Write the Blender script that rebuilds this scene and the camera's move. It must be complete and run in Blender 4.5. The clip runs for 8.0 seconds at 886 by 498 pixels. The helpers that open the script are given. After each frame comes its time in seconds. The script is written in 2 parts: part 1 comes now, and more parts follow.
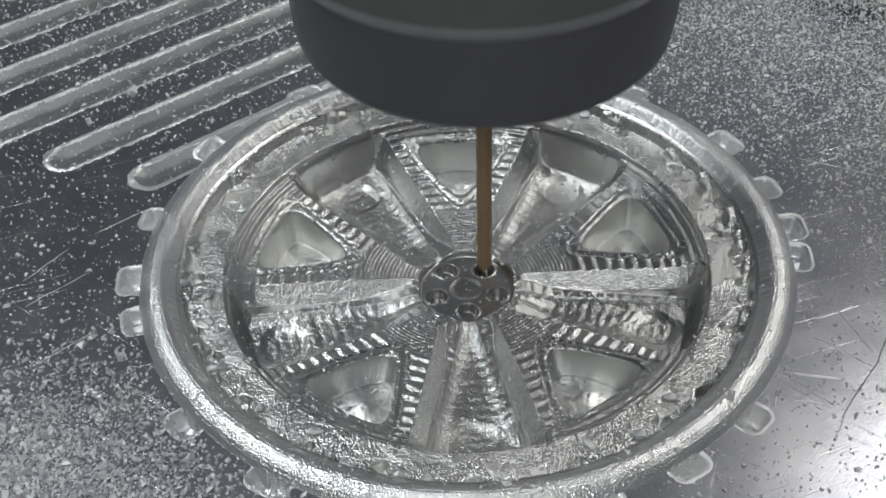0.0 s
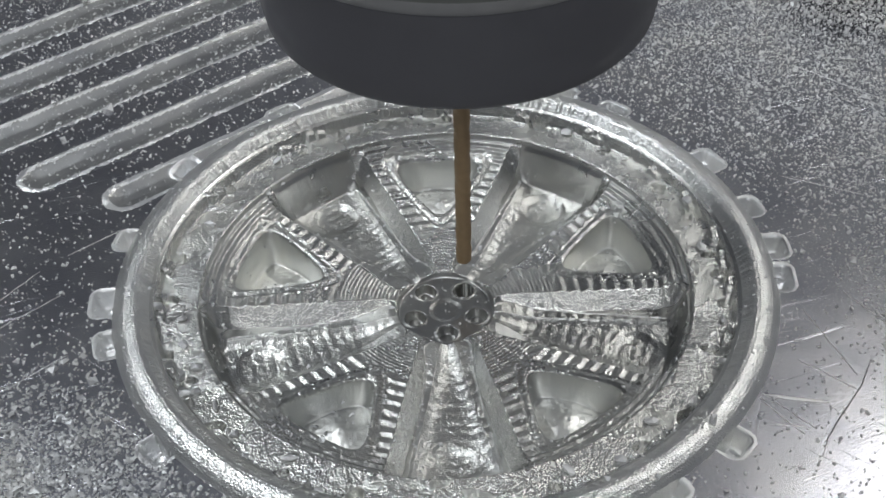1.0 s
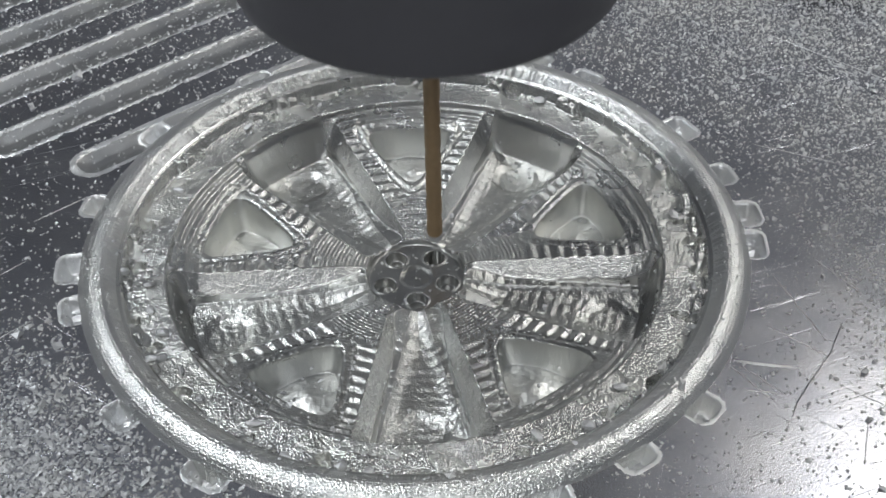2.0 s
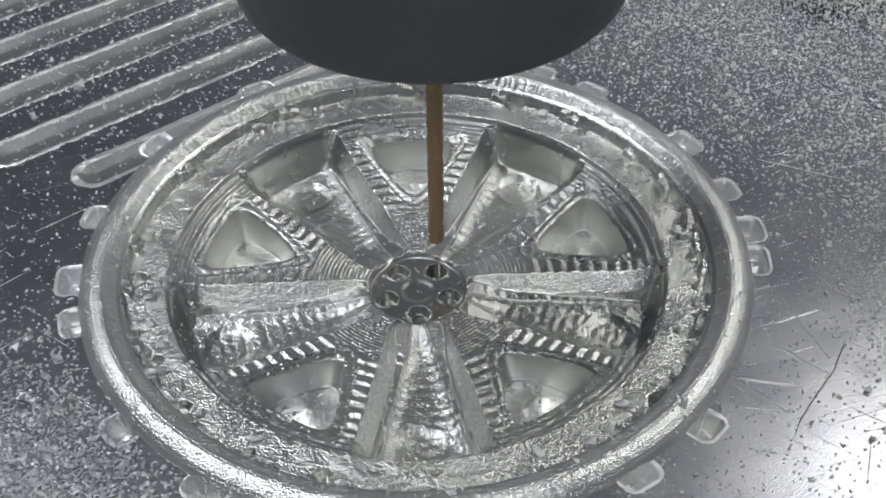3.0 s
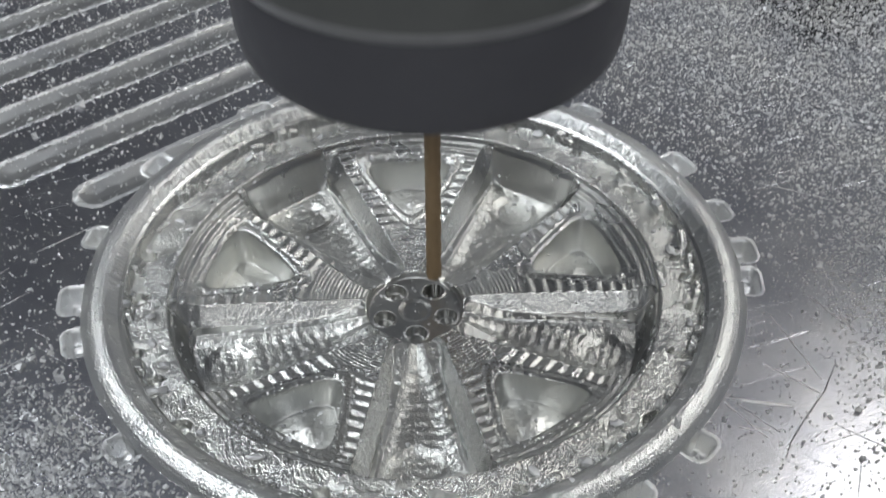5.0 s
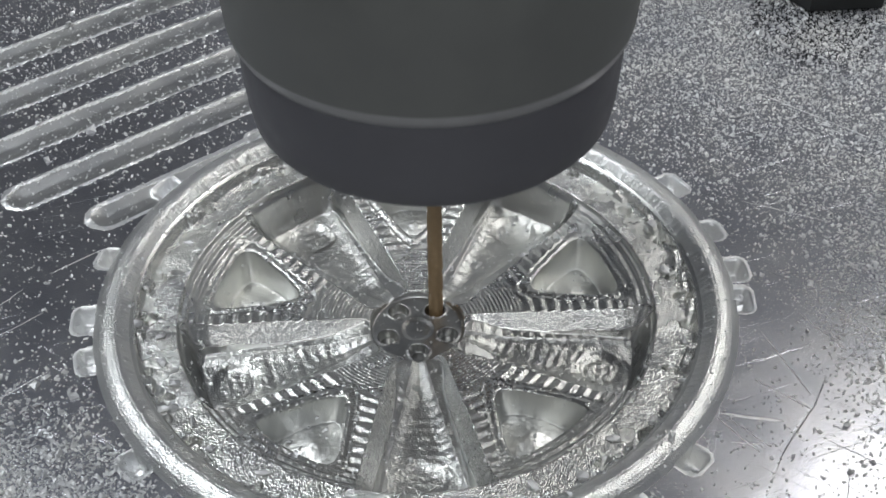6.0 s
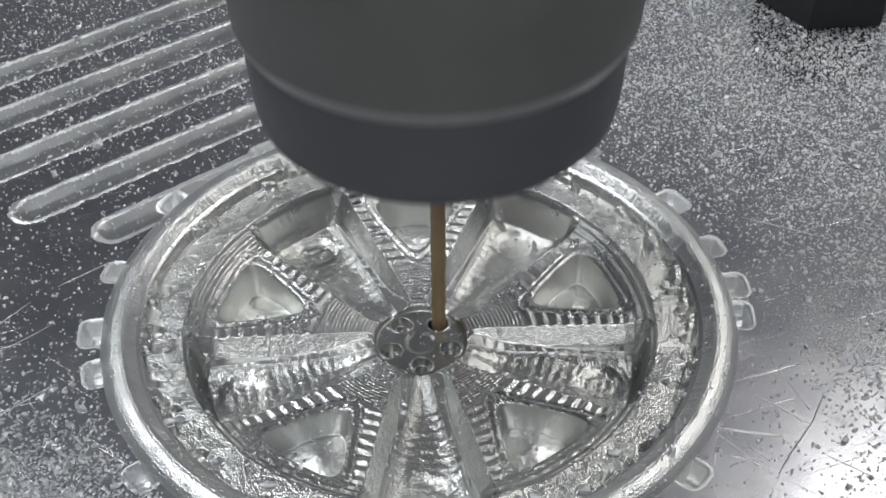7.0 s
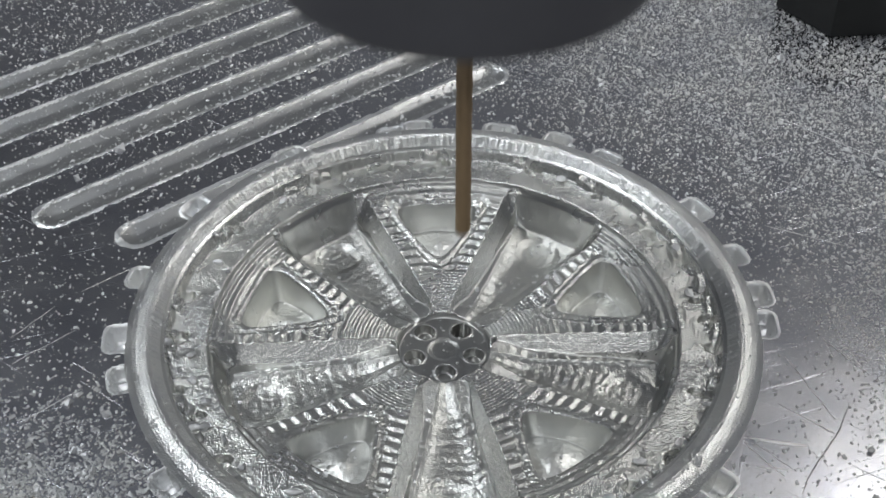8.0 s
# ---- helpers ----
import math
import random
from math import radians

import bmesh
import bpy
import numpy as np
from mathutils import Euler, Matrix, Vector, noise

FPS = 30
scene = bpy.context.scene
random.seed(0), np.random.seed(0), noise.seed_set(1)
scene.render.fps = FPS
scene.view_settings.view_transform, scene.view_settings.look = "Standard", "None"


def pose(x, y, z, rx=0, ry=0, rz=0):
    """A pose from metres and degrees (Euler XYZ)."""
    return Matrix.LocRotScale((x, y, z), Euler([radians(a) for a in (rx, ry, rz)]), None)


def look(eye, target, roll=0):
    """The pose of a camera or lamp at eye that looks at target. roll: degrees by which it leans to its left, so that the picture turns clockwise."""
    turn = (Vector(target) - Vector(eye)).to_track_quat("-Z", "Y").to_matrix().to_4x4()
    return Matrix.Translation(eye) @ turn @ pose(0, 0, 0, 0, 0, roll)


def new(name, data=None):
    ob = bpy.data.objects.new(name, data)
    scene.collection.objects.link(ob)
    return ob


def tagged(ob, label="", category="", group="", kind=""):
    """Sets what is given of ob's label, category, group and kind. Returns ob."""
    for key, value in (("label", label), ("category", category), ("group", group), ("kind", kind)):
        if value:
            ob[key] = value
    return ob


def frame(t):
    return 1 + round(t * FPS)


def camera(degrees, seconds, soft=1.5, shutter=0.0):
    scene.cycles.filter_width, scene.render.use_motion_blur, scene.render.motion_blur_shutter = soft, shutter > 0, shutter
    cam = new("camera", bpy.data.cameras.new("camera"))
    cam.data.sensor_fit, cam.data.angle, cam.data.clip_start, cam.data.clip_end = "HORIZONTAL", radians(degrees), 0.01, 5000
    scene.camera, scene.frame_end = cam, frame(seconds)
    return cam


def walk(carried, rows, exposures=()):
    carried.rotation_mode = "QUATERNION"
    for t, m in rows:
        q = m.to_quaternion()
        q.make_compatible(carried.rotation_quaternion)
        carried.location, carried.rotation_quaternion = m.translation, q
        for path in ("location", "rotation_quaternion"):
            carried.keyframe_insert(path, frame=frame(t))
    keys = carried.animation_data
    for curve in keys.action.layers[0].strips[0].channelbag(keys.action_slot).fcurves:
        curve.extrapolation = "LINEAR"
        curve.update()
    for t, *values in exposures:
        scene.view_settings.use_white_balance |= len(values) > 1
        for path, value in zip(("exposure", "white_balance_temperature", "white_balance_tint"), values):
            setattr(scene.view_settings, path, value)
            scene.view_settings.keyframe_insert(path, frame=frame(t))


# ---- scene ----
cam = camera(39.0, 8.0, soft=1.6, shutter=0.5)
# seconds, place in metres, turn in degrees
PATH = [
    (0, -0.00008, -0.07991, 0.07366, 47.399, 1.425, 0.039),
    (0.2, 0.00015, -0.07926, 0.07337, 47.288, 1.562, 0.139),
    (0.5, 0.00094, -0.07846, 0.07230, 47.411, 1.183, -0.214),
    (0.8, 0.00073, -0.07797, 0.07392, 47.937, 1.469, -0.170),
    (1, 0.00113, -0.07815, 0.07309, 47.928, 1.336, -0.329),
    (1.2, 0.00111, -0.07842, 0.07329, 47.546, 1.159, -0.342),
    (1.5, 0.00118, -0.07906, 0.07264, 47.400, 0.962, -0.515),
    (1.7, 0.00180, -0.07895, 0.07201, 47.134, 0.922, -0.662),
    (2.8, 0.00276, -0.07761, 0.07124, 47.232, 0.346, -0.611),
    (3, 0.00232, -0.07769, 0.07183, 47.336, 0.502, -0.406),
    (3.2, 0.00159, -0.07789, 0.07228, 47.060, 0.485, -0.303),
    (3.5, 0.00260, -0.07809, 0.07378, 47.881, 0.638, -0.629),
    (3.8, 0.00171, -0.07822, 0.07507, 48.010, 0.641, -0.538),
    (4, 0.00217, -0.07814, 0.07457, 48.203, 0.587, -0.595),
    (4.2, 0.00252, -0.07826, 0.07387, 48.324, 0.479, -0.659),
    (4.5, 0.00180, -0.07803, 0.07245, 47.688, 0.203, -0.762),
    (4.8, 0.00201, -0.07786, 0.07271, 47.295, 0.390, -0.540),
    (5, 0.00198, -0.07813, 0.07362, 47.740, 0.257, -0.609),
    (5.2, 0.00203, -0.07874, 0.07439, 48.168, 0.553, -0.550),
    (6.3, 0.00217, -0.08028, 0.07646, 48.370, 0.337, -0.714),
    (6.5, 0.00236, -0.08007, 0.07633, 48.003, 0.166, -0.792),
    (6.8, 0.00229, -0.07998, 0.07712, 48.369, -0.078, -0.775),
    (7, 0.00157, -0.08080, 0.07759, 48.757, 0.225, -0.575),
    (7.2, 0.00166, -0.08049, 0.07738, 48.780, 0.196, -0.628),
    (7.5, 0.00094, -0.08008, 0.07708, 48.690, -0.162, -0.649),
    (7.8, 0.00019, -0.08016, 0.07766, 48.760, 0.199, -0.277),
    (8, -0.00014, -0.08046, 0.07792, 48.848, 0.125, -0.180),
]
walk(cam, [(t, pose(*p)) for t, *p in PATH], [(0, -0.15), (1.5, -0.07), (3.5, -0.12), (5.0, -0.03), (6.5, 0.12), (7.2, 0.09), (8, -0.17)])

# ---- light: unseen lamps inside a cabin added round the work ----
world = bpy.data.worlds.new("cabin_air")
world.use_nodes = True
world.node_tree.nodes["Background"].inputs[0].default_value = (0.75, 0.86, 1.0, 1)
world.node_tree.nodes["Background"].inputs[1].default_value = 0.05
scene.world = world


def lamp(name, eye, target, sx, sy, watts, colour):
    data = bpy.data.lights.new(name, "AREA")
    data.shape, data.size, data.size_y, data.energy, data.color = "RECTANGLE", sx, sy, watts, colour
    ob = new(name, data)
    ob.matrix_world = look(eye, target)
    return tagged(ob, "unseen white lamp above the work", "lamp", kind="structure")


lamp("cabin_lamp_right", (0.250, 0.20, 0.40), (0.250, 0.20, 0.0), 0.16, 0.18, 0.66, (1.0, 0.99, 0.96))
# Left and front lamps are added fill, brightening the bead and pocket shoulders.
lamp("fill_lamp_left", (-0.21, 0.09, 0.42), (0, 0, 0), 0.14, 0.18, 0.80, (0.93, 0.97, 1.0))
lamp("fill_lamp_front", (-0.02, -0.33, 0.35), (0, 0, 0), 0.26, 0.10, 0.52, (0.97, 0.99, 1.0))


# ---- materials ----
def material(name):
    m = bpy.data.materials.new(name)
    m.use_nodes = True
    nt = m.node_tree
    return m, nt, nt.nodes["Principled BSDF"]


def node(nt, kind, **values):
    n = nt.nodes.new(kind)
    for key, value in values.items():
        n.inputs[key].default_value = value
    return n


def ramp(nt, source, low, high, a, b):
    r = nt.nodes.new("ShaderNodeMapRange")
    for i, value in ((1, low), (2, high), (3, a), (4, b)):
        r.inputs[i].default_value = value
    nt.links.new(source, r.inputs[0])
    return r.outputs[0]


def aluminium(name, tone, rough, grain, grain_size, marks="", mark_size=0.0, mark_height=0.0, scratches=0.0, brush=0.0, warm=0.0):
    """Bare milled aluminium; sizes in millimetres. marks: 'rings' round the middle of the wheel, 'lines' across the plate."""
    m, nt, bsdf = material(name)
    at = nt.nodes.new("ShaderNodeTexCoord").outputs["Object"]
    mm = node(nt, "ShaderNodeVectorMath")
    mm.operation = "SCALE"
    mm.inputs["Scale"].default_value = 1000
    nt.links.new(at, mm.inputs[0])
    fine = node(nt, "ShaderNodeTexNoise", Scale=1 / grain_size, Detail=0.6, Roughness=0.5)
    nt.links.new(mm.outputs[0], fine.inputs["Vector"])
    broad = node(nt, "ShaderNodeTexNoise", Scale=0.16, Detail=4.0, Roughness=0.6)
    nt.links.new(mm.outputs[0], broad.inputs["Vector"])
    mix = node(nt, "ShaderNodeMix")
    mix.data_type = "RGBA"
    mix.inputs[6].default_value = (tone * 0.88, tone * 0.89, tone * (0.91 - warm), 1)
    mix.inputs[7].default_value = (tone, tone, tone * (0.99 - warm), 1)
    nt.links.new(ramp(nt, broad.outputs[0], 0.35, 0.65, 0, 1), mix.inputs[0])
    nt.links.new(mix.outputs[2], bsdf.inputs["Base Color"])
    bsdf.inputs["Metallic"].default_value = 1
    nt.links.new(ramp(nt, broad.outputs[0], 0.3, 0.7, rough * 0.93, rough * 1.07), bsdf.inputs["Roughness"])
    bump = node(nt, "ShaderNodeBump", Strength=1.0, Distance=grain / 1000)
    nt.links.new(fine.outputs[0], bump.inputs["Height"])
    last = bump
    if marks:
        wave = node(nt, "ShaderNodeTexWave", Scale=0.31416 / mark_size, Distortion=1.2, Detail=2.0)
        wave.inputs["Detail Scale"].default_value = 0.6
        wave.wave_type = "RINGS" if marks == "rings" else "BANDS"
        if marks == "rings":
            wave.rings_direction = "Z"
        else:
            wave.bands_direction = "DIAGONAL"
        nt.links.new(mm.outputs[0], wave.inputs["Vector"])
        second = node(nt, "ShaderNodeBump", Strength=1.0, Distance=mark_height / 1000)
        nt.links.new(wave.outputs["Fac"], second.inputs["Height"])
        nt.links.new(bump.outputs[0], second.inputs["Normal"])
        last = second
    if brush:
        mapping = node(nt, "ShaderNodeMapping", Rotation=(0, 0, 0.30), Scale=(4.0, 0.20, 1))
        mapping.vector_type = "TEXTURE"
        nt.links.new(mm.outputs[0], mapping.inputs[0])
        lines = node(nt, "ShaderNodeTexNoise", Scale=1.0, Detail=1.5)
        nt.links.new(mapping.outputs[0], lines.inputs["Vector"])
        brushed = node(nt, "ShaderNodeBump", Strength=1.0, Distance=brush / 1000)
        nt.links.new(lines.outputs[0], brushed.inputs["Height"])
        nt.links.new(last.outputs[0], brushed.inputs["Normal"])
        last = brushed
    for turn, low in (((0, 0, 0.35), 0.66), ((0, 0, -0.62), 0.67), ((0, 0, 1.25), 0.70)) if scratches else ():
        mapping = node(nt, "ShaderNodeMapping", Rotation=turn)
        mapping.vector_type = "TEXTURE"
        mapping.inputs["Scale"].default_value = (16.0, 0.32, 1)
        nt.links.new(mm.outputs[0], mapping.inputs[0])
        lines = node(nt, "ShaderNodeTexNoise", Scale=1.0, Detail=2.0)
        nt.links.new(mapping.outputs[0], lines.inputs["Vector"])
        third = node(nt, "ShaderNodeBump", Strength=1.0, Distance=-scratches * 3 / 1000)
        nt.links.new(ramp(nt, lines.outputs[0], low, low + 0.08, 0, 1), third.inputs["Height"])
        nt.links.new(last.outputs[0], third.inputs["Normal"])
        last = third
    nt.links.new(last.outputs[0], bsdf.inputs["Normal"])
    return m


def painted(name, colour, rough, metal=0.0, size=1.0, bump_height=0.02):
    m, nt, bsdf = material(name)
    at = nt.nodes.new("ShaderNodeTexCoord").outputs["Object"]
    noise_node = node(nt, "ShaderNodeTexNoise", Scale=1000 / size, Detail=4.0)
    nt.links.new(at, noise_node.inputs["Vector"])
    mix = node(nt, "ShaderNodeMix")
    mix.data_type = "RGBA"
    mix.inputs[6].default_value = (*[c * 0.8 for c in colour], 1)
    mix.inputs[7].default_value = (*[min(1, c * 1.15) for c in colour], 1)
    nt.links.new(noise_node.outputs[0], mix.inputs[0])
    nt.links.new(mix.outputs[2], bsdf.inputs["Base Color"])
    nt.links.new(ramp(nt, noise_node.outputs[0], 0.3, 0.7, rough * 0.85, rough * 1.15), bsdf.inputs["Roughness"])
    bsdf.inputs["Metallic"].default_value = metal
    bump = node(nt, "ShaderNodeBump", Strength=0.5, Distance=bump_height / 1000)
    nt.links.new(noise_node.outputs[0], bump.inputs["Height"])
    nt.links.new(bump.outputs[0], bsdf.inputs["Normal"])
    return m


PLATE = aluminium("scratched_plate_aluminium", 0.58, 0.24, 0.007, 0.15, scratches=0.005, brush=0.0025, warm=-0.05)
SLOT = aluminium("slotted_aluminium", 0.52, 0.36, 0.020, 0.14)
# Same metal toned paler: carries the light on lug floors and slot edges.
LUG = aluminium("lug_pocket_aluminium", 0.92, 0.40, 0.040, 0.12)
BEAD = aluminium("turned_bead_aluminium", 0.90, 0.30, 0.064, 0.132, "rings", 0.26, 0.005, warm=0.02)
TROUGH = aluminium("pitted_trough_aluminium", 0.76, 0.27, 0.064, 0.132, warm=0.03)
SHOULDER = aluminium("speckled_shoulder_aluminium", 0.70, 0.25, 0.044, 0.132, warm=0.03)
WEB = aluminium("terraced_aluminium", 0.68, 0.28, 0.046, 0.132, warm=0.03)
POCKET = aluminium("pocket_floor_aluminium", 0.64, 0.30, 0.048, 0.132, warm=0.03)
SIDE = aluminium("smooth_pocket_side_aluminium", 0.66, 0.28, 0.010, 0.16, warm=0.03)
# Paler copy of the same metal, carrying the light on the window pocket floors.
WINDOW = aluminium("lit_pocket_aluminium", 0.84, 0.42, 0.020, 0.11, warm=0.03)
# Same metal as the webs; the shade under the nut is in this darker tone.
HUB = aluminium("shaded_hub_aluminium", 0.50, 0.31, 0.016, 0.13, warm=0.02)
CHIP = aluminium("chip_aluminium", 0.84, 0.60, 0.010, 0.20)
NUT_DARK = painted("blackened_nut_steel", (0.105, 0.105, 0.116), 0.62, 0.0, 2.0)
NUT_GREY = painted("grey_spindle_steel", (0.145, 0.150, 0.142), 0.62, 0.0, 3.0)
# Paler grey puts the highlight along the nut's chamfer into the colour.
NUT_EDGE = painted("nut_edge_highlight", (0.28, 0.28, 0.28), 0.45, 0.0, 2.0)
DRILL = painted("bronze_coated_drill_steel", (0.36, 0.25, 0.14), 0.45, 0.3, 0.5)
BLACK = painted("black_oxide_bolt_steel", (0.012, 0.013, 0.013), 0.55, 0.0, 2.0)
CABIN = painted("unseen_wall_paint", (0.42, 0.43, 0.45), 0.6, 0.0, 30.0)
# Unseen back wall, kept pale so the flat metal reflects it brightly.
BACK_WALL = painted("back_wall_reflector_paint", (0.60, 0.61, 0.63), 0.5, 0.0, 20.0)
# Unseen roof, lighter and bluish to brighten the left of the plate by reflection.
CEILING = painted("roof_reflector_paint", (0.64, 0.67, 0.72), 0.6, 0.0, 30.0)
BED = painted("machine_bed_steel", (0.10, 0.10, 0.11), 0.5, 0.3, 10.0)


def part(name, bm, mat, parent=None, label=""):
    mesh = bpy.data.meshes.new(name)
    bm.to_mesh(mesh)
    bm.free()
    mesh.materials.append(mat)
    ob = new(name, mesh)
    ob.parent = parent
    return tagged(ob, label)


def turned(profile, steps=96):
    """A body of revolution about z from (radius, height) pairs in millimetres."""
    bm = bmesh.new()
    rings = []
    for r, z in profile:
        if r < 1e-6:
            rings.append([bm.verts.new((0, 0, z / 1000))])
        else:
            rings.append([bm.verts.new((r / 1000 * math.cos(a), r / 1000 * math.sin(a), z / 1000)) for a in (2 * math.pi * i / steps for i in range(steps))])
    for a, b in zip(rings, rings[1:]):
        for i in range(steps):
            j = (i + 1) % steps
            if len(a) == 1 and len(b) == 1:
                continue
            if len(a) == 1:
                f = (a[0], b[j], b[i])
            elif len(b) == 1:
                f = (a[i], a[j], b[0])
            else:
                f = (a[i], a[j], b[j], b[i])
            bm.faces.new(f).smooth = True
    bmesh.ops.recalc_face_normals(bm, faces=bm.faces)
    return bm


def box(x0, x1, y0, y1, z0, z1):
    bm = bmesh.new()
    bmesh.ops.create_cube(bm, size=1)
    for v in bm.verts:
        v.co = ((x0 + x1) / 2 + v.co.x * (x1 - x0), (y0 + y1) / 2 + v.co.y * (y1 - y0), (z0 + z1) / 2 + v.co.z * (z1 - z0))
    return bm


# ---- the unseen cabin added round the work, toned for what the metal reflects ----
def cabin():
    for name, dims in (("wall_north", (-0.45, 0.45, 0.50, 0.51, -0.06, 0.47)), ("wall_south", (-0.45, 0.45, -0.46, -0.45, -0.06, 0.47)),
                       ("wall_west", (-0.46, -0.45, -0.46, 0.51, -0.06, 0.47)), ("wall_east", (0.45, 0.46, -0.46, 0.51, -0.06, 0.47)),
                       ("ceiling", (-0.46, 0.46, -0.46, 0.51, 0.47, 0.48))):
        tagged(part(name, box(*dims), {"wall_north": BACK_WALL, "ceiling": CEILING}.get(name, CABIN)), "unseen plain grey sheet added round the work for reflections", "wall", kind="structure")
    tagged(part("floor", box(-0.46, 0.46, -0.46, 0.51, -0.06, -0.0125), BED), "dark steel machine bed under the plate", "machine bed", kind="structure")


cabin()


# ---- the milled plate; lengths in millimetres ----
SPOKES = [-88 + 72 * k for k in range(5)]
WEBS = [-52 + 72 * k for k in range(5)]
LUGS = (101, 95.5, 77.6, 65, 53.5, 30.2, 15.6, 4.6, -3.2, -42, -56, -71, -88, -104, -121, -139, -164, -174, 170, 147.7, 123.8)
PITS = (89, 117, 125, 147, 171, -176, -160, -152, -138, -121, -106, -89, -70, -52, -40, -22, -8, 0, 7, 19, 31, 49, 67)
SLOTS = ((25.0, 28.7, -18.0), (32.6, 36.4, -23.0), (40.6, 44.6, -27.0), (48.6, 52.6, -34.0), (56.6, 60.6, -40.0))
SLOT_DIRECTION = radians(38.1)


def ease(a, b, x):
    t = np.clip((x - a) / (b - a), 0, 1)
    return t * t * (3 - 2 * t)


def stair(f, n, sharp=0.28):
    """A flight of n soft steps from 0 to 1."""
    s = np.clip(f, 0, 1) * n
    k = np.floor(s)
    return (k + ease(1 - sharp, 1, s - k)) / n


def soft_max(values, k):
    values = np.stack(values)
    top = values.max(0)
    return top + k * np.log(np.exp((values - top) / k).sum(0))


def grain(x, y, size, seed):
    """Value noise, -1 to 1."""
    u, v = x / size, y / size
    i, j = np.floor(u).astype(np.int64), np.floor(v).astype(np.int64)
    fu, fv = u - i, v - j
    fu, fv = fu * fu * (3 - 2 * fu), fv * fv * (3 - 2 * fv)

    def cell(a, b):
        h = (a * 374761393 + b * 668265263 + seed * 974711) & 0xFFFFFFFF
        h = ((h ^ (h >> 13)) * 1274126177) & 0xFFFFFFFF
        return ((h ^ (h >> 16)) & 0xFFFF) / 32767.5 - 1
    return (cell(i, j) * (1 - fu) + cell(i + 1, j) * fu) * (1 - fv) + (cell(i, j + 1) * (1 - fu) + cell(i + 1, j + 1) * fu) * fv


def along(x, y, degrees):
    a = radians(degrees)
    return x * math.cos(a) + y * math.sin(a), -x * math.sin(a) + y * math.cos(a)


def spoke_edge(x, y, degrees):
    """Signed distance to the outline of a spoke pocket, negative inside."""
    u, v = along(x, y, degrees)
    half = 2.35 + 0.21 * (u - 4.5)
    return soft_max([np.abs(v) - half, np.hypot(x, y) - 21.0, 3.6 - u], 0.5)


def window_edge(x, y, degrees):
    u, v = along(x, y, degrees)
    u = u - 15.35
    return soft_max([u - 3.15, -0.5 * u + 0.866 * v - 2.62, -0.5 * u - 0.866 * v - 2.62], 0.95)


def slot_edge(x, y, low, high, start):
    s = x * math.cos(SLOT_DIRECTION) + y * math.sin(SLOT_DIRECTION)
    p = -x * math.sin(SLOT_DIRECTION) + y * math.cos(SLOT_DIRECTION)
    half, mid = (high - low) / 2, (low + high) / 2
    q = np.maximum(start + half - s, s - 28)
    return np.hypot(np.maximum(q, 0), p - mid) - half


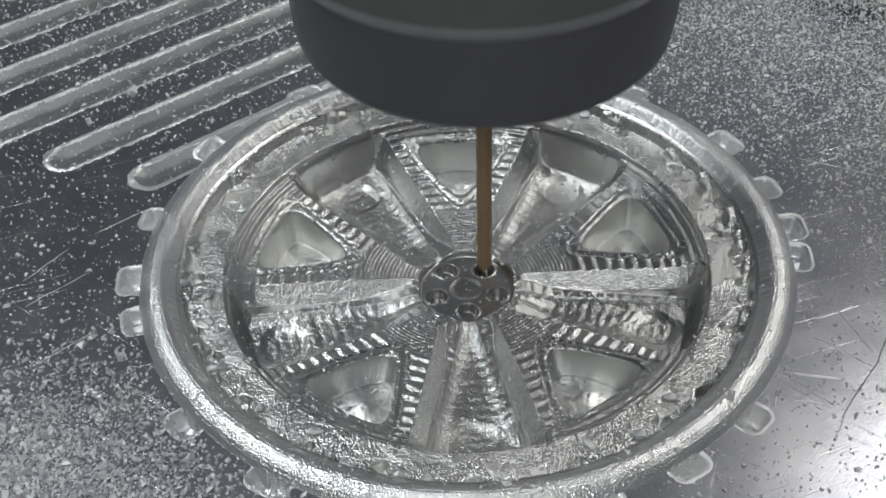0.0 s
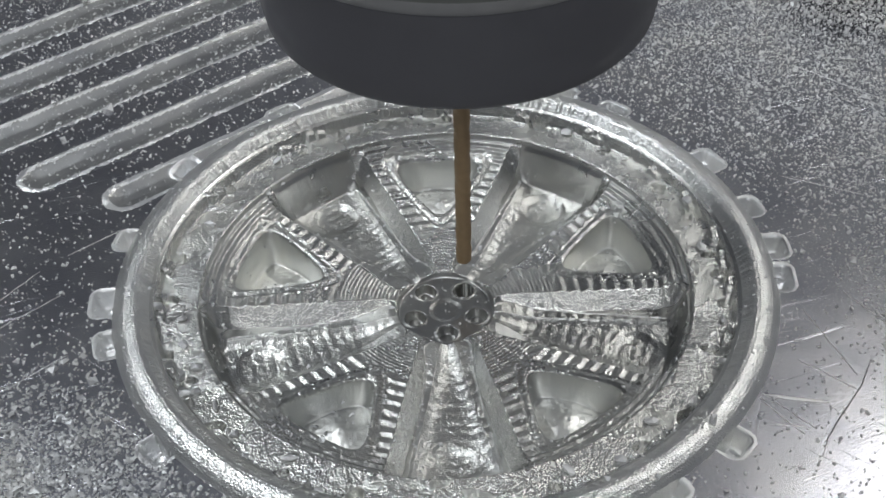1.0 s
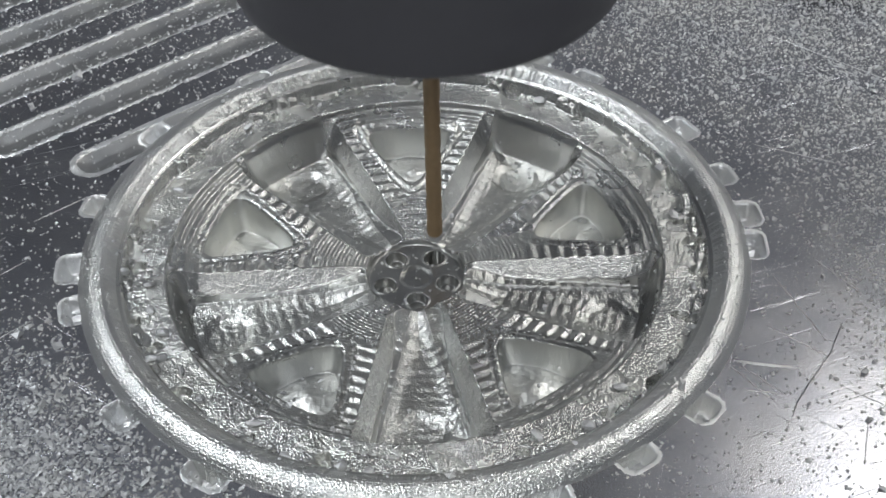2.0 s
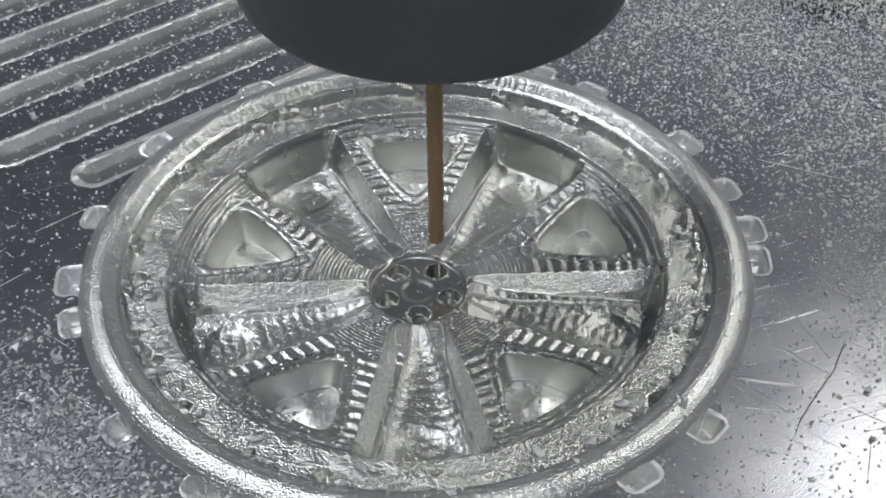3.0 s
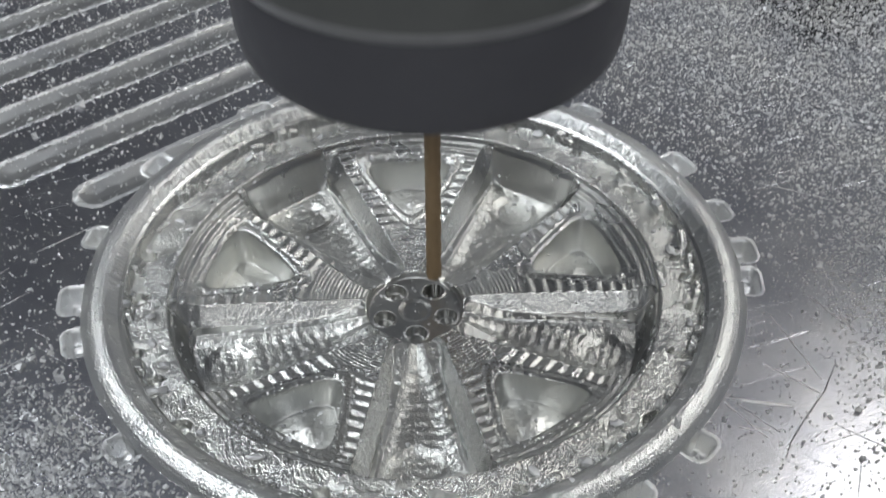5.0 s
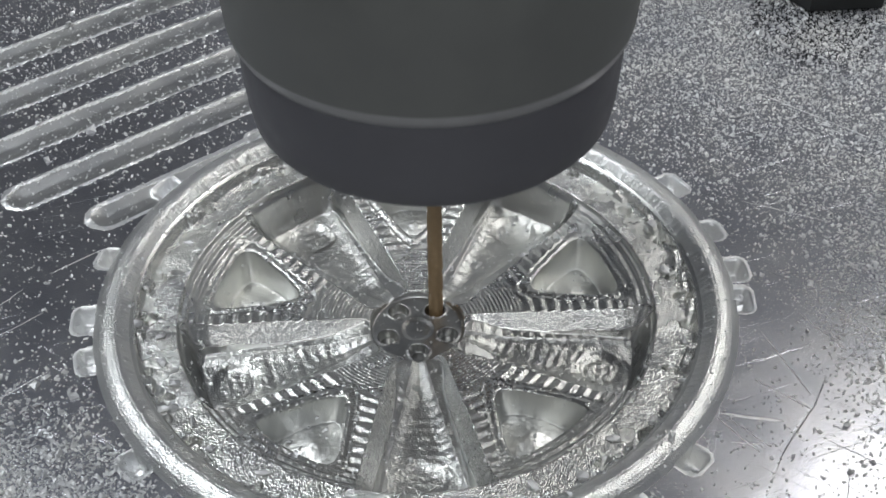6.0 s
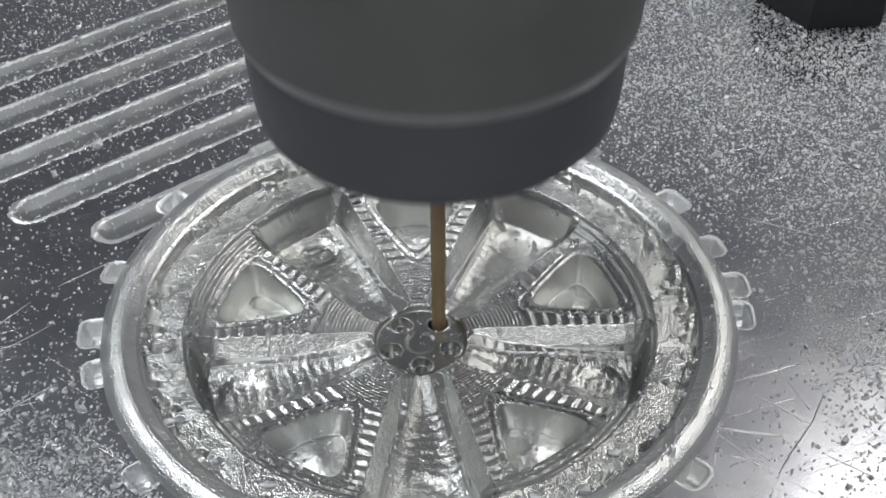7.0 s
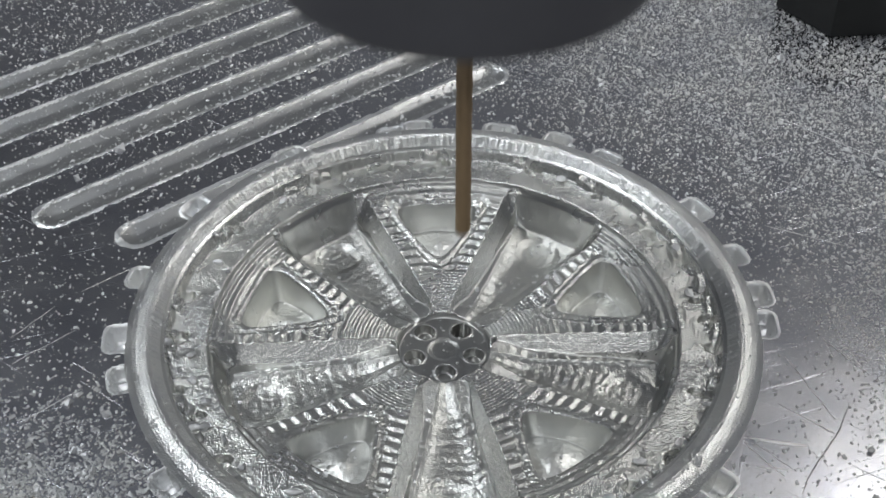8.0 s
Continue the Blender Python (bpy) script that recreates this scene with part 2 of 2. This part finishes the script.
def relief(x, y):
    """Height of the milled surface, and the number of the part that it belongs to."""
    r, a = np.hypot(x, y), np.degrees(np.arctan2(y, x))
    z = np.zeros_like(r)
    who = np.zeros(r.shape, int)
    # slots beside the wheel
    for k, (low, high, start) in enumerate(SLOTS):
        d = slot_edge(x, y, low, high, start)
        z = z - 0.45 * ease(0.15, -1.6, d) * (1 + 0.06 * grain(x, y, 1.5, 79))
        z = z + np.where(np.abs(d) < 1.2, (0.13 + 0.08 * grain(x, y, 0.3, 77)) * np.exp(-(d / 0.22) ** 2), 0)
        who = np.where(d < 0.05, 10 + k, who)
        who = np.where(np.abs(d) < 0.30 + 0.10 * grain(x, y, 0.8, 80), 110 + k, who)
    # lug pockets round the rim
    near = (r > 26) & (r < 32.5)
    px, py, pz, pw = x[near], y[near], z[near], who[near]
    for k, deg in enumerate(LUGS):
        u, v = along(px, py, deg)
        d = np.hypot(np.maximum(np.abs(v) - 0.55 - 0.15 * (k % 3), 0), np.maximum(u - 28.65 - 0.35 * (k % 2), 0)) - 0.75
        d = np.maximum(d, 26.5 - u)
        pz = pz + (0.10 + 0.05 * grain(px, py, 0.3, 78)) * np.exp(-((d - 0.15) / 0.16) ** 2) * (pw < 20)
        pz = np.minimum(pz, -ease(0.04, -0.60, d) * (1.45 + 0.12 * grain(px, py, 0.35, 71) + 0.25 * np.sign(np.sin(k * 2.1) * v + 0.3)))
        pw = np.where(d < 0.3, 20 + k, pw)
    z[near], who[near] = pz, pw
    # rim bead and trough
    wobble = 0.05 * grain(x, y, 1.6, 3)
    ripple = 0.06 * grain(np.degrees(np.arctan2(y, x)) * 1.0, r * 0.15, 0.45, 41)
    flank = 0.11 * grain(a * 1.6, r * 0.2, 0.8, 42) * ease(24.9, 25.2, r) * ease(26.0, 25.6, r)
    rim = np.interp(r + 0.4 * ripple, (24.30, 24.58, 24.66, 24.95, 25.05, 25.75, 26.05, 26.45, 26.95, 27.40, 27.75, 27.95, 28.05),
                    (-1.15, -0.20, -0.10, 0.02, 0.12, 0.74, 0.86, 0.88, 0.79, 0.58, 0.30, 0.08, 0.0)) + flank
    z = np.where(r < 28.05, np.where(r > 27.6, np.maximum(rim, np.minimum(z, 0)), rim), z)
    who = np.where(r < 28.05, 1, who)
    who = np.where(r < 24.98, 4, who)
    rough = 0.018 * grain(x, y, 0.22, 5) + 0.03 * grain(x, y, 1.1, 6)
    floor_z = -1.12 + rough + wobble
    near = (r > 20.5) & (r < 25.5)
    px, py, pz = x[near], y[near], floor_z[near]
    for k, deg in enumerate(PITS):
        u, v = along(px, py, deg)
        d = np.hypot((u - (23.7 + 0.5 * math.sin(k * 2.4))) / 1.1, v / (0.8 + 0.6 * (k % 3) / 2)) - 0.55 + 0.22 * grain(px, py, 0.5, 50 + k)
        pz = pz - 0.85 * ease(0.15, -0.25, d)
        block = soft_max([np.abs(u - 24.35) - 0.55, np.abs(v - 1.7) - 0.75 - 0.25 * (k % 2)], 0.06)
        pz = pz + (0.45 + 0.25 * v - 0.2 * (k % 3)) * ease(0.08, -0.06, block)
        slit = np.abs(v - 1.7 + 0.4 * (u - 24.3))
        pz = pz - 0.5 * ease(0.16, 0.05, slit) * ease(0.1, -0.1, block) * (k % 2)
    floor_z[near] = pz
    z = np.where(r < 24.95, np.maximum(floor_z, np.where(r > 24.3, z, -9)), z)
    who = np.where(r < 24.68, 2, who)
    # terraced webs
    def cone(steps):
        parts = ((21.0, 2.4, 3, 0.95, 0.45), (18.6, 9.2, 8, 0.85, 0.40), (9.4, 5.2, 15, 0.55, 0.5))
        return -1.60 - sum(drop * (stair((top - r) / wide, n, sharp) if steps else np.clip((top - r) / wide, 0, 1)) for top, wide, n, drop, sharp in parts)
    web, plain = cone(True), cone(False)
    teeth = (0.085 + 0.035 * grain(x, y, 1.7, 95)) * np.sin(2 * math.pi * (18.6 - r) / 1.15) * ease(18.6, 18.0, r) * ease(9.2, 10.0, r)
    rings = 0.026 * np.sin(2 * math.pi * (9.4 - r) / 0.347) * ease(9.5, 9.2, r)
    web = web + teeth + rings + 0.02 * grain(x, y, 0.30, 8)
    f = ease(21.15, 20.85, r)
    z = z * (1 - f) + web * f
    sector = np.floor(((a + 88) % 360) / 72).astype(int)
    who = np.where(r < 21.05, 50 + sector, who)
    for k, deg in enumerate(WEBS):
        d = window_edge(x, y, deg)
        u, v = along(x, y, deg)
        heap = 0.7 * np.clip(1 - np.hypot(u - 15.4, v) / 3.0, 0, 1) + 0.10 * grain(x, y, 1.3, 11 + k) + 0.03 * grain(x, y, 0.33, 91)
        f = ease(0.10, -0.40, d)
        lip = ease(1.05, 0.85, d)
        z = z + (plain + 0.06 + 0.04 * grain(x, y, 0.22, 93) - 0.05 * np.cos(9 * d) - z) * lip
        z = z * (1 - f) + (-5.8 + heap) * f
        who = np.where(d < 0.05, 60 + k, who)
    # spoke pockets
    for k, deg in enumerate(SPOKES):
        d = spoke_edge(x, y, deg)
        u, v = along(x, y, deg)
        side = 2.35 + 0.21 * (u - 4.5) - np.abs(v)
        inside = (d < 0.3) & (r < 21.2)
        z = np.where(inside, z + (plain - z) * ease(0.16, -0.10, d), z)
        fall = -soft_max([-np.interp(side, (0, 1.15, 1.60, 2.3, 3.0), (0, 1.55, 2.75, 3.6, 8)),
                          -np.interp(21.0 - r, (0, 0.3, 1.15, 1.7, 3.0), (0, 0.25, 2.6, 3.6, 8)),
                          -np.interp(u - 3.6, (0, 0.5, 0.9, 2.5), (0, 0.5, 1.9, 8))], 0.85)
        wall = z - np.maximum(fall, 0) + 0.03 * grain(x, y, 0.25, 60) * ease(0.1, 0.5, fall) * ease(1.6, 1.3, fall)
        base = np.maximum(side - 1.75, 0)
        ribs = (0.035 + 0.03 * grain(x, y, 1.5, 45)) * np.abs(np.sin(math.pi * (u + 0.5 * np.abs(v) + 0.15 * grain(x, y, 0.9, 44)) / 1.05)) * np.exp(-base / 0.55) * ease(18, 15, u) * ease(4.5, 6, u)
        bed = -5.3 + 0.55 * ease(8.0, 4.2, u) + 0.45 * np.exp(-base / 0.6) + ribs
        bed = bed + (0.018 * grain(x, y, 0.28, 17) + 0.02 * grain(x, y, 0.6, 19)) * ease(5, 9, u) + 0.035 * grain(u, v, 1.3, 18)
        bed = bed + 0.012 * np.sin(np.hypot(u - 30, v) * 6.8) * np.exp(-(v / 2.2) ** 2)
        ring = np.hypot(u - 16.9, v)
        bed = bed - 0.26 * ease(2.5, 1.4, ring + 0.3 * grain(x, y, 1.1, 97)) + 0.008 * np.cos(ring * 9 + 2.5 * grain(x, y, 1.2, 96)) * ease(3.2, 2.4, ring)
        hollow = soft_max([wall, bed], 0.08)
        z = np.where(inside & (d < 0.12), hollow, z)
        pocket = d < 0.05
        who = np.where(pocket, 70 + k, who)
        who = np.where(pocket & (wall > bed + 0.05), 90 + k, who)
        who = np.where(pocket & (fall < 1.5) & (side < 1.2) & (wall > bed + 0.05), 100 + k, who)
    # hub with its bolt holes
    f = ease(4.35, 4.05, r)
    hub = -4.65 - 0.12 * ease(1.6, 1.0, r) + 0.012 * grain(x, y, 0.5, 21)
    z = z * (1 - f) + hub * f
    who = np.where(r < 4.2, 3, who)
    for k, deg in enumerate(SPOKES):
        u, v = along(x, y, deg)
        d = np.hypot(u - 2.85, v) - 0.88
        z = z + 0.045 * np.exp(-((d - 0.12) / 0.10) ** 2)
        f = ease(0.04, -0.10, d)
        z = z * (1 - f) - 5.6 * f
        if k == 2:
            f = ease(0.72, 0.66, np.hypot(x - 1.7, y - 2.6))
            z = z * (1 - f) - 9.5 * f
        who = np.where(d < 0.02, 80 + k, who)
    return z, who


def plate():
    thing = tagged(new("workpiece_plate"), "flat aluminium plate with a milled wheel relief, strewn with chips", "metal plate")
    radii = np.concatenate([np.arange(0.0, 31.0, 0.085), np.arange(31.0, 66.0, 0.15), np.linspace(66, 175, 26)])
    steps = 1500
    theta = np.arange(steps) * 2 * math.pi / steps
    rr, tt = np.meshgrid(radii, theta, indexing="ij")
    x, y = rr * np.cos(tt), rr * np.sin(tt)
    z, who = relief(x, y)
    z = z + 0.012 * grain(x, y, 2.5, 31)
    verts = np.stack([x, y, z], -1).reshape(-1, 3) / 1000
    n = len(radii)
    i, j = np.meshgrid(np.arange(n - 1), np.arange(steps), indexing="ij")
    k = (j + 1) % steps
    faces = np.stack([i * steps + j, (i + 1) * steps + j, (i + 1) * steps + k, i * steps + k], -1).reshape(-1, 4)
    owner = who[:-1].reshape(-1)
    webs = {}

    def piece(number, name, mat, parent, label=""):
        chosen = faces[owner == number]
        if not len(chosen):
            return None
        used, back = np.unique(chosen, return_inverse=True)
        mesh = bpy.data.meshes.new(name)
        mesh.from_pydata(verts[used].tolist(), [], back.reshape(-1, 4).tolist())
        mesh.polygons.foreach_set("use_smooth", [True] * len(chosen))
        mesh.validate()
        mesh.materials.append(mat)
        ob = new(name, mesh)
        ob.parent = parent
        return tagged(ob, label)

    piece(0, "plate_face", PLATE, thing, "scratched grey plate face")
    piece(1, "rim_bead", BEAD, thing, "bright rounded rim bead")
    piece(4, "rim_step", SIDE, thing, "smooth grey step inside the bead")
    piece(2, "rim_trough", TROUGH, thing, "pitted trough inside the rim")
    piece(3, "hub", HUB, thing, "sunken hub, toned darker for the nut's shade")
    for m in range(len(SLOTS)):
        groove = piece(10 + m, "slot", SLOT, thing)
        piece(110 + m, "burr", LUG, groove, "burred slot edge, toned paler for its lit line")
    for m in range(len(LUGS)):
        piece(20 + m, "lug_pocket", LUG, thing)
    for m in range(5):
        webs[m] = piece(50 + m, "web", WEB, thing, "terraced web between the spokes")
    for m in range(5):
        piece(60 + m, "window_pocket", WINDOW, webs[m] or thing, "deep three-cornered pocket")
        pocket = piece(70 + m, "spoke_pocket", POCKET, thing, "long rough-floored spoke pocket")
        piece(90 + m, "side_wall", SIDE, pocket, "smooth steep side wall")
        piece(100 + m, "shoulder", SHOULDER, pocket, "speckled sloping shoulder")
        # Bolt holes share the hub's tone with the shade in it.
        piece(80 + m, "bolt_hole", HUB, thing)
    part("plate_edge", turned([(175, -0.2), (175, -12.4), (0, -12.4)], 128), PLATE, thing, "sawn plate edge")
    return thing


PLATE_THING = plate()


# ---- chips ----
def chips(name, label, count, size, place, seed):
    rng = np.random.default_rng(seed)
    x, y = place(rng, count)
    z = relief(x, y)[0]
    n = len(x)
    s = size * rng.lognormal(0, 0.45, n)
    shape = np.array(((-0.5, -0.3, 0), (0.5, -0.35, 0.05), (0.6, 0.3, 0.2), (-0.35, 0.4, 0.1), (0.0, 0.05, 0.38), (0.05, 0, -0.12)))
    p = shape[None] * s[:, None, None] * rng.uniform(0.7, 1.3, (n, 6, 1))
    for first, second, angle in ((1, 2, rng.uniform(-0.7, 0.7, n)), (0, 2, rng.uniform(-0.7, 0.7, n)), (0, 1, rng.uniform(0, 6.3, n))):
        c, d = np.cos(angle)[:, None], np.sin(angle)[:, None]
        p[..., first], p[..., second] = p[..., first] * c - p[..., second] * d, p[..., first] * d + p[..., second] * c
    p += np.stack([x, y, z + 0.12 * s], -1)[:, None]
    verts = (p.reshape(-1, 3) / 1000).tolist()
    tri = np.array([f for a, b in ((0, 1), (1, 2), (2, 3), (3, 0)) for f in ((a, b, 4), (b, a, 5))])
    faces = (np.arange(n)[:, None, None] * 6 + tri[None]).reshape(-1, 3).tolist()
    mesh = bpy.data.meshes.new(name)
    mesh.from_pydata(verts, [], faces)
    mesh.materials.append(CHIP)
    return tagged(new(name, mesh), label, "metal chips", kind="stuff")


def over_plate(rng, count):
    x, y = rng.uniform(-56, 62, count * 7), rng.uniform(-36, 66, count * 7)
    r = np.hypot(x, y)
    near_left = np.exp(-((x + 29) / 10) ** 2 - ((y + 25) / 9) ** 2)
    back_right = ease(20, 50, x * 0.75 + y * 0.7) * ease(-10, 12, x) + 0.8 * ease(31, 44, x) * ease(14, 0, y)
    keep = (0.20 + 1.6 * near_left + 1.8 * back_right + 0.25 * ease(10, 45, y)) / 3.4
    ok = (rng.random(len(x)) < keep) & (r > 28.3)
    return x[ok][:count], y[ok][:count]


def by_the_rim(rng, count):
    x, y = rng.normal(-31, 8, count * 2), rng.normal(-25, 7, count * 2)
    ok = np.hypot(x, y) > 28.6
    return x[ok][:count], y[ok][:count]


def in_wheel(rng, count):
    r, a = 28 * np.sqrt(rng.random(count)), rng.uniform(0, 2 * math.pi, count)
    return r * np.cos(a), r * np.sin(a)


chips("metal_chips", "small bright aluminium chips strewn over the plate", 105000, 0.155, over_plate, 4)
chips("metal_chips", "coarse white aluminium chips heaped beside the rim", 9000, 0.21, by_the_rim, 6)
chips("metal_chips", "fine bright aluminium chips lying in the milled wheel", 2200, 0.17, in_wheel, 5)


def large_chips():
    """Single chips that lie in the trough."""
    rng = np.random.default_rng(12)
    spots = [(a + rng.uniform(-2, 2), rng.uniform(22.0, 24.6)) for a in (-172, -168, -161, -155, -149, -146, -141, -134, -128, -121, -113, -104, -96, -80, -66, -58, -47, -36, -24, -12, 9, 24, 58, 118, 133, 158)]
    for deg, rad in spots:
        x, y = rad * math.cos(radians(deg)), rad * math.sin(radians(deg))
        z = float(relief(np.array([x]), np.array([y]))[0][0])
        bm = bmesh.new()
        bmesh.ops.create_icosphere(bm, subdivisions=1, radius=0.00055)
        squash = Vector((rng.uniform(0.8, 1.5), rng.uniform(0.5, 0.9), rng.uniform(0.35, 0.7)))
        for v in bm.verts:
            v.co = Vector([c * q * rng.uniform(0.75, 1.25) for c, q in zip(v.co, squash)])
        chip = part("aluminium_chip", bm, CHIP)
        chip.matrix_world = pose(x / 1000, y / 1000, z / 1000 + 0.0002, rng.uniform(-20, 20), rng.uniform(-20, 20), rng.uniform(0, 360))
        tagged(chip, "bright torn aluminium chip lying in the rim trough", "metal chip", "chips in the rim trough")


large_chips()


# ---- deep single scratches and a strand of swarf on the plate ----
def strip(points, width, height):
    """A low ridge with a lens-shaped section along points on the plate, in millimetres."""
    bm = bmesh.new()
    rows = []
    for i, (x, y) in enumerate(points):
        ax, ay = points[max(i - 1, 0)]
        bx, by = points[min(i + 1, len(points) - 1)]
        n = math.hypot(bx - ax, by - ay)
        nx, ny = -(by - ay) / n, (bx - ax) / n
        w = width * (0.35 if i in (0, len(points) - 1) else 1) / 2
        rows.append([bm.verts.new(((x + nx * w * f) / 1000, (y + ny * w * f) / 1000, h * height / 1000)) for f, h in ((-1, 0.1), (-0.4, 1), (0.4, 1), (1, 0.1))])
    for p, q in zip(rows, rows[1:]):
        for j in range(3):
            bm.faces.new((p[j], p[j + 1], q[j + 1], q[j])).smooth = True
    bmesh.ops.recalc_face_normals(bm, faces=bm.faces)
    return bm


def scratches(plate_thing):
    rng = random.Random(8)
    for x0, y0, x1, y1, width in ((24.4, -14.6, 29.2, -15.5, 0.42), (27.8, -11.0, 31.7, -14.3, 0.20), (29.4, -5.5, 32.0, -12.8, 0.16), (33.1, -3.4, 36.1, -7.8, 0.18),
                                  (24.0, -15.0, 26.7, -18.6, 0.22), (25.0, -15.2, 27.6, -18.0, 0.16), (24.6, -17.5, 27.0, -17.9, 0.20), (31.0, 12.0, 38.0, 9.0, 0.14),
                                  (36.0, 30.0, 48.0, 20.0, 0.22), (-33.0, 3.0, -29.0, 6.2, 0.16), (-37.0, -6.0, -32.5, -2.0, 0.16), (-35.0, -13.0, -30.5, -9.0, 0.18), (-38.0, -3.0, -35.0, 1.0, 0.14)):
        points = [(x0 + (x1 - x0) * f / 6 + rng.uniform(-0.05, 0.05), y0 + (y1 - y0) * f / 6 + rng.uniform(-0.05, 0.05)) for f in range(7)]
        part("scratch", strip(points, width * 0.65, 0.03), LUG, plate_thing, "bright burred scratch")


scratches(PLATE_THING)
swarf = part("swarf_strand", strip([(33.6, -10.9), (32.9, -12.2), (32.0, -13.9), (30.7, -15.6), (29.4, -17.3), (28.3, -18.9), (27.5, -20.6)], 0.07, 0.05), BLACK)
tagged(swarf, "thin dark curved strand of swarf lying on the plate", "swarf strand")


# ---- clamp bolt at the back of the plate ----
def clamp_bolt(x, y):
    thing = tagged(new("clamp_bolt"), "black hexagon bolt holding down the plate", "bolt")
    thing.matrix_world = pose(x / 1000, y / 1000, 0, 0, 0, 64)
    bm = turned([(0, 0), (8.0, 0.0), (8.6, 0.4), (8.6, 7.2), (7.8, 7.9), (0, 7.9)], 6)
    for f in bm.faces:
        f.smooth = False
    part("head", bm, BLACK, thing)


clamp_bolt(49.0, 53.4)


# ---- spindle ----
def spindle():
    thing = tagged(new("drilling_spindle"), "dark spindle nose holding a thin bronze-coated drill", "spindle")
    part("clamping_nut", turned([(0, 0.4), (1.6, 0.4), (2.2, -0.3), (13.3, -0.5), (13.9, -0.35), (14.25, 0.1), (14.5, 1.6), (14.75, 5.4), (14.8, 7.2)]), NUT_DARK, thing, "black rounded clamping nut")
    part("nut_shoulder", turned([(14.8, 7.2), (15.0, 7.35), (15.35, 8.0), (15.45, 8.5)]), NUT_EDGE, thing, "chamfered shoulder, toned pale for its highlight")
    part("nut_body", turned([(15.45, 8.5), (15.7, 12.0), (15.9, 18.2), (15.7, 18.7), (14.6, 18.9)]), NUT_GREY, thing, "grey nut body")
    part("spindle_nose", turned([(14.6, 18.9), (14.6, 20.2), (16.6, 20.4), (16.8, 20.9), (16.8, 60), (22, 62), (22, 110), (0, 110)]), NUT_DARK, thing)
    drill = part("drill", drill_body(), DRILL, thing, "thin bronze-coated twist drill")
    part("shank", turned([(0.72, -3.0), (0.78, -2.4), (0.80, 0.5), (0.80, 1.2)], 24), DRILL, drill)
    return thing


def drill_body(length=26.9, radius=0.68, turns=5.0):
    """A two-fluted twist drill hanging down from the nut."""
    bm = bmesh.new()
    levels, sides = 150, 20
    rings = []
    for i in range(levels + 1):
        f = i / levels
        z = -2.6 - (length - 2.6) * f
        turn = turns * 2 * math.pi * f
        tip = min(1, (1 - f) * length / 0.55)
        ring = []
        for j in range(sides):
            a = 2 * math.pi * j / sides
            r = radius * (1 - 0.09 * max(0, math.cos(2 * a)) ** 2) * max(0.04, tip)
            ring.append(bm.verts.new((r * math.cos(a + turn) / 1000, r * math.sin(a + turn) / 1000, z / 1000)))
        rings.append(ring)
    for a, b in zip(rings, rings[1:]):
        for j in range(sides):
            bm.faces.new((a[j], a[(j + 1) % sides], b[(j + 1) % sides], b[j])).smooth = True
    bm.faces.new(rings[-1])
    bmesh.ops.recalc_face_normals(bm, faces=bm.faces)
    return bm


SPINDLE = spindle()


def motions():
    # pecking strokes into one bolt hole: seconds, height of the nut above the plate in millimetres
    walk(SPINDLE, [(t, pose(0.0017, 0.0026, z / 1000)) for t, z in (
        (0, 22.1), (0.1, 24.3), (0.2, 25.3), (0.3, 22.2), (0.4, 22.0), (0.5, 23.8), (0.6, 25.8), (0.7, 23.8), (0.8, 21.8), (0.9, 23.2),
        (1, 25.4), (1.1, 24.2), (1.2, 21.9), (1.3, 21.5), (1.4, 24.2), (1.5, 25.4), (1.6, 21.9), (1.7, 21.1), (1.95, 25.3), (2.2, 20.9),
        (2.45, 25.3), (2.65, 21.0), (2.8, 22.0), (2.9, 25.3), (3, 25.4), (3.1, 22.1), (3.2, 20.4), (3.3, 20.6), (3.4, 24.6), (3.5, 25.4),
        (3.6, 21.5), (3.7, 20.0), (3.8, 20.3), (3.9, 23.6), (4, 25.6), (4.1, 22.9), (4.2, 19.7), (4.3, 19.6), (4.4, 22.2), (4.5, 25.2),
        (4.6, 24.8), (4.7, 21.2), (4.8, 19.3), (4.9, 19.9), (5, 23.5), (5.1, 25.8), (5.2, 23.6), (5.4, 19.5), (5.65, 25.4), (5.95, 18.9),
        (6.3, 25.3), (6.4, 21.3), (6.5, 18.7), (6.6, 18.2), (6.7, 22.0), (6.8, 25.2), (6.9, 24.8), (7, 21.2), (7.1, 18.2), (7.2, 17.8),
        (7.3, 21.9), (7.4, 27.7), (7.5, 29.5), (7.6, 29.6), (7.7, 29.5), (7.8, 29.7), (7.9, 29.7), (8, 33.9),
    )])


motions()
